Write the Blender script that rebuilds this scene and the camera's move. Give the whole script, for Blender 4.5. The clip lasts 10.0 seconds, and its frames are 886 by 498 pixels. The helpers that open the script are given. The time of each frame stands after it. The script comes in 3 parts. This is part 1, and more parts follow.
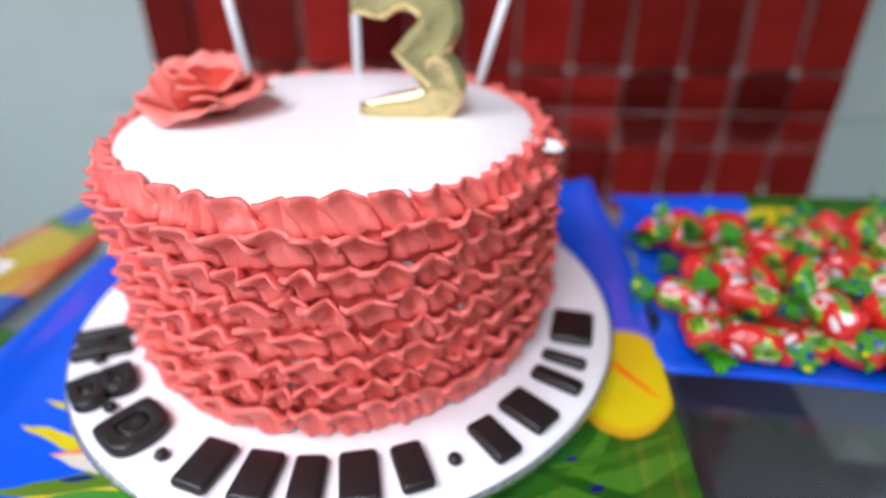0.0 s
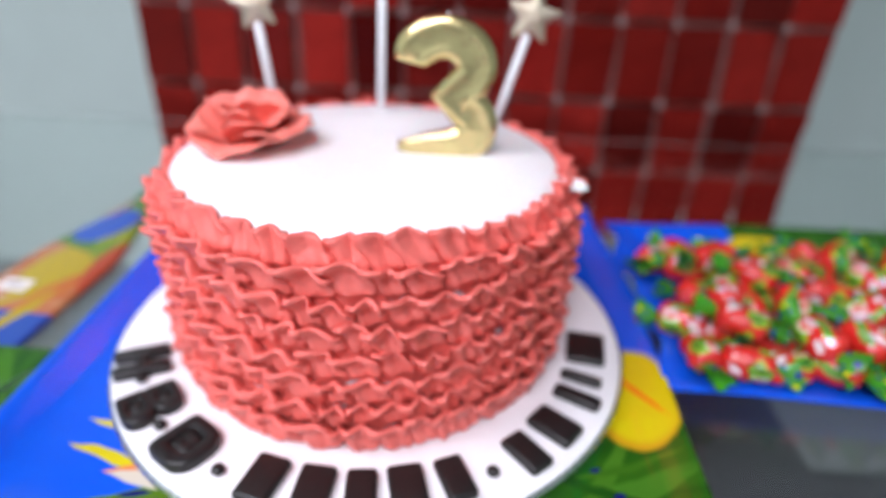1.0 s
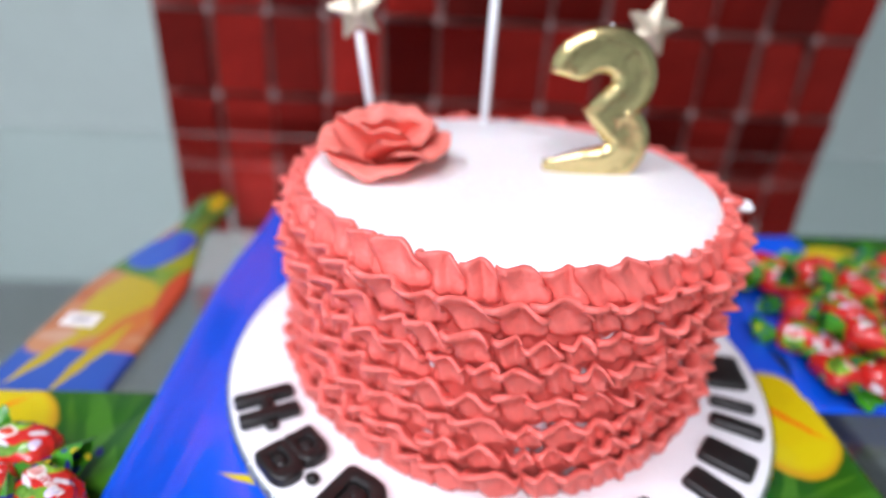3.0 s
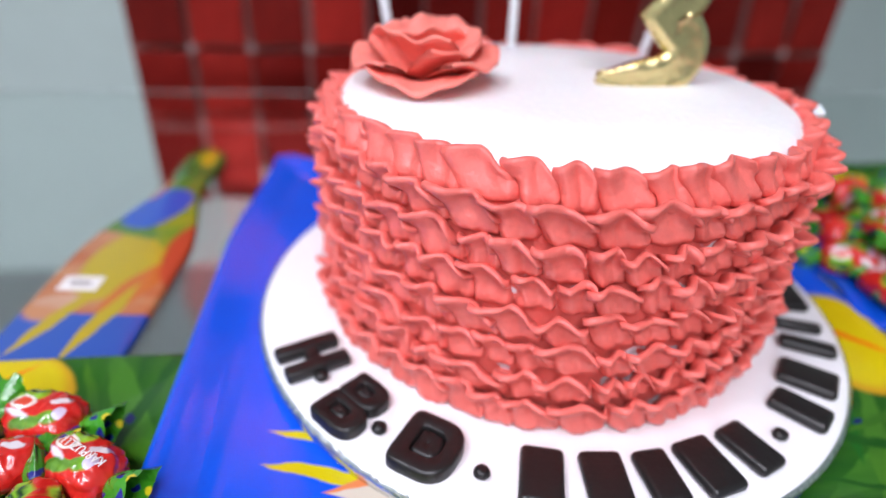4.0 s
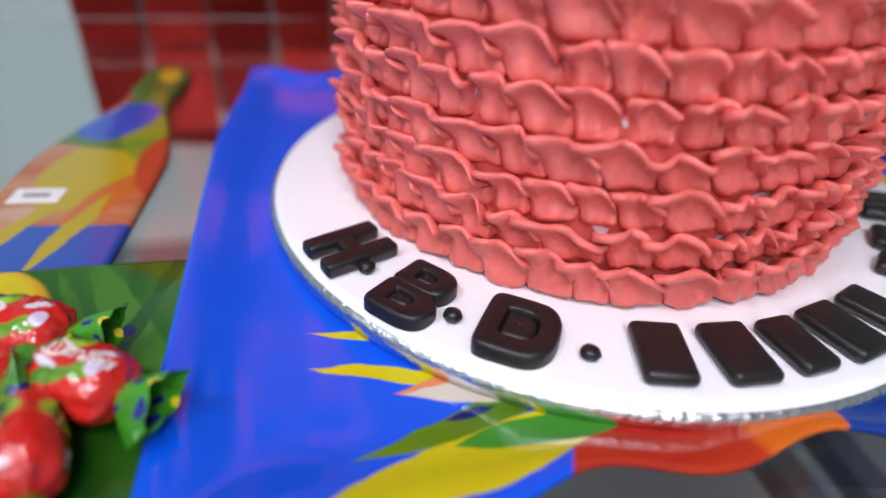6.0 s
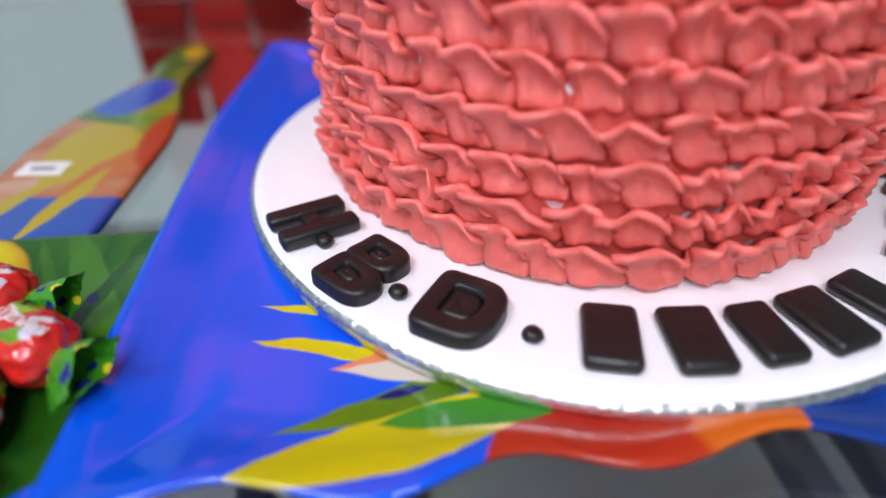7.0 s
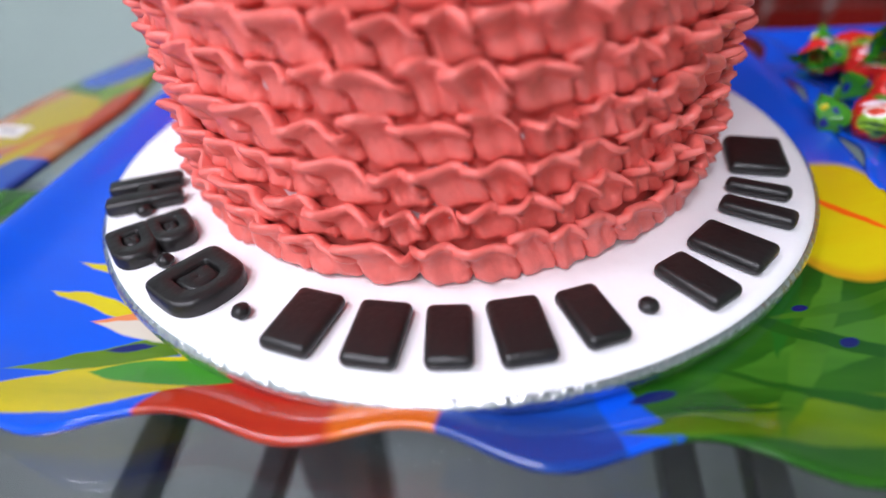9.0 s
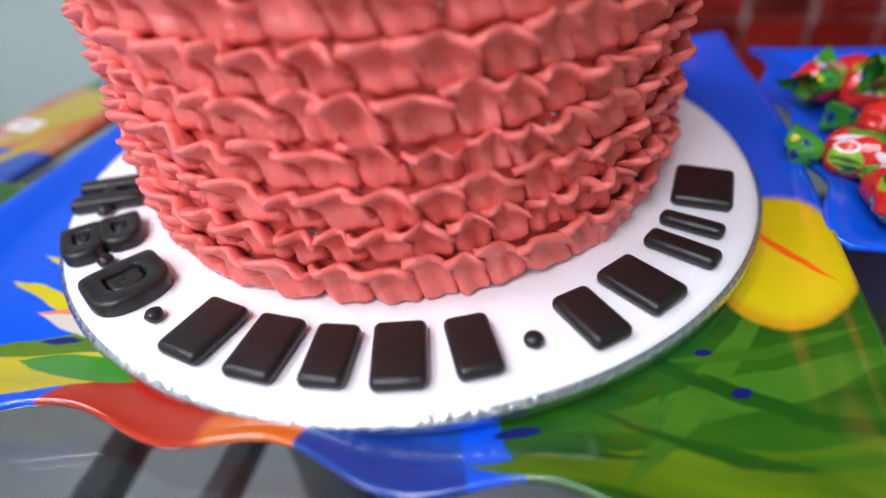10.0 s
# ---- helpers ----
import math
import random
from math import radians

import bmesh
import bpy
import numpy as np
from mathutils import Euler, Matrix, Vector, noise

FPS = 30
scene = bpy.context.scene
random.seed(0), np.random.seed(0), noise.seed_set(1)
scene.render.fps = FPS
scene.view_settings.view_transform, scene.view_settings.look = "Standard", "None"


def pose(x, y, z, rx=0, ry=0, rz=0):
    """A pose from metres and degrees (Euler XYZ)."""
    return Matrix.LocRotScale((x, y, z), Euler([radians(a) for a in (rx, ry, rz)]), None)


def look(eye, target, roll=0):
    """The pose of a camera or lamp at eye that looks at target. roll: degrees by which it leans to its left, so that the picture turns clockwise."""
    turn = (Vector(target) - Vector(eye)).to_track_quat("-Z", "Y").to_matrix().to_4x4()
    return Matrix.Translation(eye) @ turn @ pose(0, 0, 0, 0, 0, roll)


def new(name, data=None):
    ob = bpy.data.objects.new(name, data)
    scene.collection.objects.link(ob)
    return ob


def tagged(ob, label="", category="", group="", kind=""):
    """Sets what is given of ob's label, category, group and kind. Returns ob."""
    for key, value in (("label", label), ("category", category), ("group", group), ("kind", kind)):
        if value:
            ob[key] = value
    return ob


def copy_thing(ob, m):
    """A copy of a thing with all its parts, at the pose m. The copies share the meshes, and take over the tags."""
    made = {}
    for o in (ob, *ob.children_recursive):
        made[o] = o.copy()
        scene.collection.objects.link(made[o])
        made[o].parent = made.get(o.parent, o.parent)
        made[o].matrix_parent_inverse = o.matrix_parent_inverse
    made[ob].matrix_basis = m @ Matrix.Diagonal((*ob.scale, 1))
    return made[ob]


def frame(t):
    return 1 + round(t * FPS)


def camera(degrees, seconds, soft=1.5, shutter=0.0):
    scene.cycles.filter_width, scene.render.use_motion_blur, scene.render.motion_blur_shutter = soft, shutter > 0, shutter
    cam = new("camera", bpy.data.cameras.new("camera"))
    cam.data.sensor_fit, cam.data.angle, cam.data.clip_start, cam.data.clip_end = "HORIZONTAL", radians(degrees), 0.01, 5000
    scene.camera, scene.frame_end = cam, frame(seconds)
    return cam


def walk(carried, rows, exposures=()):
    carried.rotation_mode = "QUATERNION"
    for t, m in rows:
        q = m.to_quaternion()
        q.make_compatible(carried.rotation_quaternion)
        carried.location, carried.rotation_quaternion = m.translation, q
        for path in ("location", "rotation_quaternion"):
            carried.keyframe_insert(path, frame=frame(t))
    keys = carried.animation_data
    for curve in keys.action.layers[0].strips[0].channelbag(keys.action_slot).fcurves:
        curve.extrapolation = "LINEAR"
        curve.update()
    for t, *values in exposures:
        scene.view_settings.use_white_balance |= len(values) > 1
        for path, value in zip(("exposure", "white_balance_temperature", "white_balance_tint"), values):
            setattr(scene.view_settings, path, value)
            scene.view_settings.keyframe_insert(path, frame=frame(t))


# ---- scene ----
cam = camera(72.0, 10.0, soft=1.5)
cam.data.dof.use_dof = True
cam.data.dof.focus_distance = 0.182
cam.data.dof.aperture_fstop = 4.0
PATH = [
    (0, (0.062, 0.061, 0.952), (-0.08, 1.77, -0.078), -0.4),
    (0.5, (0.045, 0.05, 0.958), (-0.05, 1.764, -0.069), 1.2),
    (1, (0.03, 0.044, 0.969), (0.015, 1.779, -0.024), 2.5),
    (1.5, (0.01, 0.041, 0.982), (0.062, 1.793, 0.019), 4.0),
    (2, (-0.008, 0.044, 0.985), (0.084, 1.809, 0.049), 5.3),
    (2.5, (-0.034, 0.053, 0.979), (0.076, 1.816, 0.042), 5.0),
    (3, (-0.059, 0.066, 0.963), (0.078, 1.81, -0.005), 3.8),
    (3.2, (-0.068, 0.069, 0.957), (0.076, 1.804, -0.026), 3.3),
    (4.5, (-0.108, 0.086, 0.917), (0.225, 1.753, -0.137), 3.3),
    (5, (-0.121, 0.091, 0.898), (0.254, 1.75, -0.154), 3.8),
    (5.5, (-0.128, 0.099, 0.883), (0.307, 1.736, -0.179), 3.1),
    (5.7, (-0.131, 0.101, 0.881), (0.316, 1.73, -0.19), 3.3),
    (6.8, (-0.108, 0.101, 0.873), (0.171, 1.718, -0.271), 0.7),
    (7, (-0.095, 0.099, 0.875), (0.109, 1.72, -0.279), -0.4),
    (7.5, (-0.069, 0.096, 0.874), (0.031, 1.712, -0.3), -1.8),
    (8, (-0.04, 0.094, 0.878), (-0.044, 1.714, -0.295), -2.5),
    (8.5, (-0.013, 0.092, 0.879), (-0.135, 1.697, -0.308), -3.2),
    (9, (0.015, 0.091, 0.879), (-0.192, 1.68, -0.317), -3.7),
    (9.5, (0.037, 0.094, 0.882), (-0.285, 1.661, -0.319), -4.3),
    (10, (0.061, 0.1, 0.885), (-0.35, 1.647, -0.314), -4.7),
]
walk(cam, [(t, look(eye, target, roll)) for t, eye, target, roll in PATH], exposures=[(0.0, 0.0), (3.0, 0.0), (4.5, -0.14), (5.5, -0.32), (7.0, -0.28), (8.0, -0.14), (9.0, -0.06), (10.0, -0.03)])

# ---- world and lights ----
world = bpy.data.worlds.new("world")
scene.world = world
world.use_nodes = True
world.node_tree.nodes["Background"].inputs[0].default_value = (0.6, 0.65, 0.7, 1)
world.node_tree.nodes["Background"].inputs[1].default_value = 0.05

CX, CY = -0.0078, 0.3173          # the board's middle
KX, KY = -0.0098, 0.3245          # the cake's middle
GLASS, TRAY, BOARD, TOP = 0.750, 0.7555, 0.765, 0.862
LEAN = -0.040                     # the cake's top falls away to the back
PANELS = [(-1.10, -0.20), (-0.20, -0.85), (-1.10, -1.7), (-0.20, -2.1)]
PANEL_WATTS = 17.2
for px, py in PANELS:
    lamp = bpy.data.lights.new("panel_light", "AREA")
    lamp.shape, lamp.size, lamp.energy, lamp.color = "SQUARE", 0.5, PANEL_WATTS, (0.96, 0.935, 1.12)
    lit = new("panel_light", lamp)
    lit.location = (px, py, 2.56)


# ---- materials ----
def material(name, base=(0.5, 0.5, 0.5), rough=0.5, metal=0.0, vary=0.0, scale=20.0, bump=0.0, bump_scale=200.0, coat=0.0, sss=0.0, spec=0.5, random_value=0.0):
    """A Principled material: base colour with two scales of mottling, relief by noise."""
    m = bpy.data.materials.new(name)
    m.use_nodes = True
    nt = m.node_tree
    p = nt.nodes["Principled BSDF"]
    p.inputs["Base Color"].default_value = (*base, 1)
    p.inputs["Roughness"].default_value = rough
    p.inputs["Metallic"].default_value = metal
    p.inputs["Coat Weight"].default_value = coat
    p.inputs["Coat Roughness"].default_value = 0.06
    p.inputs["Specular IOR Level"].default_value = spec
    if sss:
        p.inputs["Subsurface Weight"].default_value = sss
        p.inputs["Subsurface Radius"].default_value = (1.0, 0.35, 0.25)
        p.inputs["Subsurface Scale"].default_value = 0.004
    tc = nt.nodes.new("ShaderNodeTexCoord")
    if vary or random_value:
        a, b = nt.nodes.new("ShaderNodeTexNoise"), nt.nodes.new("ShaderNodeTexNoise")
        a.inputs["Scale"].default_value, b.inputs["Scale"].default_value = scale, scale * 7
        for n in (a, b):
            n.inputs["Detail"].default_value = 3
            nt.links.new(tc.outputs["Object"], n.inputs["Vector"])
        add = nt.nodes.new("ShaderNodeMath")
        add.operation = "ADD"
        nt.links.new(a.outputs[0], add.inputs[0])
        nt.links.new(b.outputs[0], add.inputs[1])
        rng = nt.nodes.new("ShaderNodeMapRange")
        rng.inputs["From Min"].default_value, rng.inputs["From Max"].default_value = 0.6, 1.4
        rng.inputs["To Min"].default_value, rng.inputs["To Max"].default_value = 1 - vary, 1 + vary
        nt.links.new(add.outputs[0], rng.inputs[0])
        hsv = nt.nodes.new("ShaderNodeHueSaturation")
        hsv.inputs["Color"].default_value = (*base, 1)
        value = rng.outputs[0]
        if random_value:
            info, r2, mul = nt.nodes.new("ShaderNodeObjectInfo"), nt.nodes.new("ShaderNodeMapRange"), nt.nodes.new("ShaderNodeMath")
            r2.inputs["To Min"].default_value, r2.inputs["To Max"].default_value = 1 - random_value, 1 + random_value
            nt.links.new(info.outputs["Random"], r2.inputs[0])
            mul.operation = "MULTIPLY"
            nt.links.new(value, mul.inputs[0])
            nt.links.new(r2.outputs[0], mul.inputs[1])
            value = mul.outputs[0]
        nt.links.new(value, hsv.inputs["Value"])
        nt.links.new(hsv.outputs[0], p.inputs["Base Color"])
    if bump:
        n, bp = nt.nodes.new("ShaderNodeTexNoise"), nt.nodes.new("ShaderNodeBump")
        n.inputs["Scale"].default_value, n.inputs["Detail"].default_value = bump_scale, 4
        bp.inputs["Strength"].default_value, bp.inputs["Distance"].default_value = bump, 0.001
        nt.links.new(tc.outputs["Object"], n.inputs["Vector"])
        nt.links.new(n.outputs[0], bp.inputs["Height"])
        nt.links.new(bp.outputs[0], p.inputs["Normal"])
    return m


class Print:
    """A printed picture: layers of colour with soft masks over object coordinates."""

    def __init__(self, name, base, rough=0.12, coat=0.6, wobble=0.006, wobble_scale=45.0):
        self.m = bpy.data.materials.new(name)
        self.m.use_nodes = True
        self.nt = self.m.node_tree
        p = self.nt.nodes["Principled BSDF"]
        p.inputs["Roughness"].default_value = rough
        p.inputs["Coat Weight"].default_value = coat
        p.inputs["Coat Roughness"].default_value = 0.05
        tc, n = self.nt.nodes.new("ShaderNodeTexCoord"), self.nt.nodes.new("ShaderNodeTexNoise")
        n.inputs["Scale"].default_value, n.inputs["Detail"].default_value = wobble_scale, 3
        self.nt.links.new(tc.outputs["Object"], n.inputs["Vector"])
        sub = self.vec("SUBTRACT", n.outputs["Color"], (0.5, 0.5, 0.5))
        sc = self.nt.nodes.new("ShaderNodeVectorMath")
        sc.operation = "SCALE"
        sc.inputs["Scale"].default_value = wobble
        self.nt.links.new(sub, sc.inputs[0])
        self.place = self.vec("ADD", tc.outputs["Object"], sc.outputs[0])
        self.color = self.shade(base)
        self.p = p
        self.tc = tc

    def vec(self, op, a, b):
        n = self.nt.nodes.new("ShaderNodeVectorMath")
        n.operation = op
        for sock, v in zip(n.inputs, (a, b)):
            if isinstance(v, tuple):
                sock.default_value = v
            else:
                self.nt.links.new(v, sock)
        return n.outputs[0]

    def math(self, op, *args):
        n = self.nt.nodes.new("ShaderNodeMath")
        n.operation = op
        for sock, v in zip(n.inputs, args):
            if isinstance(v, (int, float)):
                sock.default_value = v
            else:
                self.nt.links.new(v, sock)
        return n.outputs[0]

    def shade(self, col, streak=0.0, angle=0.0, col2=None):
        """A colour, streaked with a second one along an angle."""
        rgb = self.nt.nodes.new("ShaderNodeRGB")
        rgb.outputs[0].default_value = (*col, 1)
        if not streak:
            return rgb.outputs[0]
        mp, n = self.nt.nodes.new("ShaderNodeMapping"), self.nt.nodes.new("ShaderNodeTexNoise")
        mp.inputs["Rotation"].default_value = (0, 0, radians(angle))
        mp.inputs["Scale"].default_value = (12, 70, 1)
        n.inputs["Scale"].default_value, n.inputs["Detail"].default_value = 1.0, 4
        self.nt.links.new(self.place, mp.inputs[0])
        self.nt.links.new(mp.outputs[0], n.inputs["Vector"])
        r = self.nt.nodes.new("ShaderNodeMapRange")
        r.inputs["From Min"].default_value, r.inputs["From Max"].default_value = 0.38, 0.62
        self.nt.links.new(n.outputs[0], r.inputs[0])
        mix = self.nt.nodes.new("ShaderNodeMix")
        mix.data_type = "RGBA"
        self.nt.links.new(self.math("MULTIPLY", r.outputs[0], streak), mix.inputs["Factor"])
        self.nt.links.new(rgb.outputs[0], mix.inputs["A"])
        mix.inputs["B"].default_value = (*(col2 or (0, 0, 0)), 1)
        return mix.outputs["Result"]

    def lay(self, mask, col):
        mix = self.nt.nodes.new("ShaderNodeMix")
        mix.data_type = "RGBA"
        self.nt.links.new(mask, mix.inputs["Factor"])
        self.nt.links.new(self.color, mix.inputs["A"])
        self.nt.links.new(col, mix.inputs["B"])
        self.color = mix.outputs["Result"]

    def local(self, x, y, angle):
        mp = self.nt.nodes.new("ShaderNodeMapping")
        mp.vector_type = "TEXTURE"
        mp.inputs["Location"].default_value = (x, y, 0)
        mp.inputs["Rotation"].default_value = (0, 0, radians(angle))
        self.nt.links.new(self.place, mp.inputs[0])
        s = self.nt.nodes.new("ShaderNodeSeparateXYZ")
        self.nt.links.new(mp.outputs[0], s.inputs[0])
        return s.outputs[0], s.outputs[1]

    def edge(self, d, soft):
        r = self.nt.nodes.new("ShaderNodeMapRange")
        r.interpolation_type = "SMOOTHSTEP"
        r.inputs["From Min"].default_value, r.inputs["From Max"].default_value = soft, -soft
        self.nt.links.new(d, r.inputs[0])
        return r.outputs[0]

    def ellipse(self, x, y, a, b, angle=0.0, soft=0.04):
        u, v = self.local(x, y, angle)
        q = self.math("ADD", self.math("POWER", self.math("DIVIDE", u, a), 2), self.math("POWER", self.math("DIVIDE", v, b), 2))
        return self.edge(self.math("SUBTRACT", self.math("SQRT", q), 1.0), soft)

    def leaf(self, x, y, length, width, angle=0.0, bend=0.0):
        """A pointed blade from (x, y) along the angle."""
        u, v = self.local(x, y, angle)
        f = self.math("DIVIDE", u, length)
        body = self.math("MULTIPLY", self.math("MULTIPLY", f, self.math("SUBTRACT", 1.0, f)), 4.0 * width)
        off = self.math("ABSOLUTE", self.math("SUBTRACT", v, self.math("MULTIPLY", self.math("MULTIPLY", f, f), bend)))
        return self.edge(self.math("SUBTRACT", off, body), 0.0006)

    def half(self, x, y, angle, soft=0.0008):
        """All that lies to the right of the line through (x, y) along the angle."""
        u, v = self.local(x, y, angle)
        return self.edge(v, soft)

    def both(self, a, b):
        return self.math("MULTIPLY", a, b)

    def crumple(self, scale, strength):
        n, bp = self.nt.nodes.new("ShaderNodeTexNoise"), self.nt.nodes.new("ShaderNodeBump")
        n.noise_type = "RIDGED_MULTIFRACTAL"
        n.inputs["Scale"].default_value, n.inputs["Detail"].default_value = scale, 2
        bp.inputs["Strength"].default_value, bp.inputs["Distance"].default_value = strength, 0.001
        self.nt.links.new(self.tc.outputs["Object"], n.inputs["Vector"])
        self.nt.links.new(n.outputs[0], bp.inputs["Height"])
        self.nt.links.new(bp.outputs[0], self.p.inputs["Normal"])

    def done(self):
        self.nt.links.new(self.color, self.p.inputs["Base Color"])
        return self.m


BLUE, GREEN, LIME, YELLOW, RED, ORANGE, NAVY = (0.002, 0.092, 0.72), (0.011, 0.080, 0.006), (0.12, 0.23, 0.008), (0.62, 0.52, 0.006), (0.5, 0.03, 0.01), (0.62, 0.13, 0.012), (0.008, 0.012, 0.12)


def tray_print(squeeze=1.0, dx=0.0, dy=0.0):
    """Parrots and leaves; the origin is the tray's middle, x and y as the cake tray lies. Other trays cut the sheet elsewhere."""
    p = Print("tray_print", BLUE, rough=0.10, coat=0.0)
    p.place = p.vec("ADD", p.vec("MULTIPLY", p.place, (1 / squeeze, 1.0, 1.0)), (dx, dy, 0.0))
    p.color = p.shade(BLUE, 0.3, 70, (0.005, 0.075, 0.68))
    # leaves at one corner
    p.lay(p.both(p.half(0.055, -0.125, 118), p.half(0.1, -0.045, 12)), p.shade(GREEN, 0.8, 35, (0.030, 0.130, 0.008)))
    p.lay(p.leaf(0.055, -0.15, 0.14, 0.008, 8, 0.01), p.shade(LIME, 0.5, 10, GREEN))
    p.lay(p.leaf(0.06, -0.12, 0.12, 0.006, 40, 0.0), p.shade((0.01, 0.1, 0.01)))
    p.lay(p.leaf(0.075, -0.135, 0.10, 0.006, 25, 0.0), p.shade((0.050, 0.18, 0.014), 0.6, 25, (0.016, 0.10, 0.008)))
    p.lay(p.leaf(0.1, -0.12, 0.08, 0.005, 70, 0.0), p.shade((0.012, 0.11, 0.01)))
    p.lay(p.leaf(0.09, -0.15, 0.09, 0.004, 60, 0.0), p.shade((0.060, 0.19, 0.014), 0.5, 60, (0.02, 0.11, 0.008)))
    strokes = random.Random(5)
    for _ in range(9):
        dark = strokes.random() < 0.55
        p.lay(p.leaf(strokes.uniform(0.055, 0.115), strokes.uniform(-0.150, -0.095), strokes.uniform(0.03, 0.06), strokes.uniform(0.0010, 0.0026), strokes.uniform(-35, 20), 0.004), p.shade((0.010, 0.075, 0.007) if dark else (0.050, 0.16, 0.010), 0.5, 10, (0.02, 0.11, 0.008)))
    for x, y, a, b in ((0.112, -0.100, 0.0026, 0.0012), (0.121, -0.113, 0.0030, 0.0017), (0.066, -0.137, 0.006, 0.0018)):
        p.lay(p.ellipse(x, y, a, b, 20, 0.2), p.shade(NAVY))
    # the fruit
    p.lay(p.ellipse(0.137, -0.053, 0.0225, 0.0345, 0), p.shade((0.55, 0.30, 0.01)))
    p.lay(p.ellipse(0.138, -0.051, 0.0215, 0.0325, 0, 0.12), p.shade(YELLOW, 0.5, 20, (0.62, 0.42, 0.004)))
    p.lay(p.leaf(0.132, -0.032, 0.042, 0.0014, -70, 0.006), p.shade((0.8, 0.12, 0.005)))
    # wing along the near edge
    p.lay(p.both(p.half(-0.06, -0.150, 70), p.both(p.half(-0.06, -0.128, -12), p.half(0.012, -0.15, -97))), p.shade((0.40, 0.022, 0.01), 0.5, 10, (0.5, 0.06, 0.012)))
    p.lay(p.leaf(-0.062, -0.136, 0.07, 0.006, -4), p.shade((0.45, 0.018, 0.008)))
    p.lay(p.ellipse(0.002, -0.152, 0.014, 0.012, 0, 0.2), p.shade(ORANGE))
    p.lay(p.both(p.half(0.0, -0.125, 5), p.both(p.half(0.014, -0.15, 83), p.half(0.052, -0.14, -75))), p.shade((0.008, 0.09, 0.5), 0.6, 12, NAVY))
    p.lay(p.leaf(-0.118, -0.152, 0.085, 0.0105, 8, 0.012), p.shade(YELLOW, 0.3, 8, LIME))
    p.lay(p.leaf(-0.11, -0.139, 0.075, 0.0045, 14, 0.006), p.shade(LIME, 0.4, 14, GREEN))
    p.lay(p.leaf(-0.085, -0.138, 0.05, 0.006, 2, 0.0), p.shade((0.05, 0.26, 0.02)))
    p.lay(p.leaf(-0.086, -0.129, 0.016, 0.0015, 10, 0.0), p.shade(NAVY))
    # claws and beak
    p.lay(p.leaf(-0.118, -0.104, 0.05, 0.0032, -16, 0.0), p.shade(YELLOW))
    p.lay(p.leaf(-0.118, -0.089, 0.04, 0.0026, -14, 0.0), p.shade(YELLOW))
    p.lay(p.leaf(-0.098, -0.118, 0.06, 0.0055, 8, 0.0), p.shade((0.7, 0.22, 0.08)))
    p.lay(p.leaf(-0.096, -0.118, 0.05, 0.0042, -6, 0.0), p.shade((0.62, 0.55, 0.45)))
    return p.done()


def paddle_print():
    p = Print("paddle_print", (0.02, 0.08, 0.40), rough=0.25, coat=0.3)
    p.lay(p.half(0.0, -0.075, 180), p.shade((0.42, 0.11, 0.03), 0.5, 30, (0.55, 0.3, 0.15)))
    p.lay(p.ellipse(0.002, -0.025, 0.02, 0.04, -8, 0.1), p.shade((0.45, 0.34, 0.01)))
    p.lay(p.half(0.0, -0.005, 165), p.shade((0.10, 0.21, 0.02), 0.5, 60, (0.03, 0.13, 0.02)))
    p.lay(p.ellipse(0.014, 0.012, 0.012, 0.030, 14, 0.12), p.shade((0.11, 0.26, 0.02), 0.5, 60, (0.40, 0.34, 0.01)))
    p.lay(p.ellipse(-0.004, 0.031, 0.016, 0.026, -14, 0.08), p.shade((0.01, 0.08, 0.50)))
    p.lay(p.ellipse(-0.014, 0.058, 0.005, 0.018, -8, 0.15), p.shade((0.42, 0.08, 0.03)))
    p.lay(p.ellipse(0.016, -0.052, 0.008, 0.024, -20, 0.12), p.shade((0.50, 0.14, 0.02)))
    p.lay(p.ellipse(-0.016, -0.070, 0.012, 0.010, 30, 0.2), p.shade((0.50, 0.22, 0.10), 0.6, 30, (0.65, 0.55, 0.45)))
    p.lay(p.half(0.0, 0.073, 180), p.shade((0.03, 0.13, 0.02), 0.4, 80, (0.10, 0.21, 0.02)))
    p.lay(p.ellipse(0.002, 0.11, 0.006, 0.016, 10, 0.1), p.shade((0.45, 0.34, 0.01)))
    p.lay(p.ellipse(0.032, -0.02, 0.014, 0.034, 6, 0.1), p.shade((0.42, 0.06, 0.02)))
    p.lay(p.leaf(-0.02, -0.105, 0.06, 0.004, 70), p.shade((0.45, 0.34, 0.01)))
    p.lay(p.leaf(0.004, -0.108, 0.06, 0.004, 78), p.shade((0.45, 0.34, 0.01)))
    return p.done()


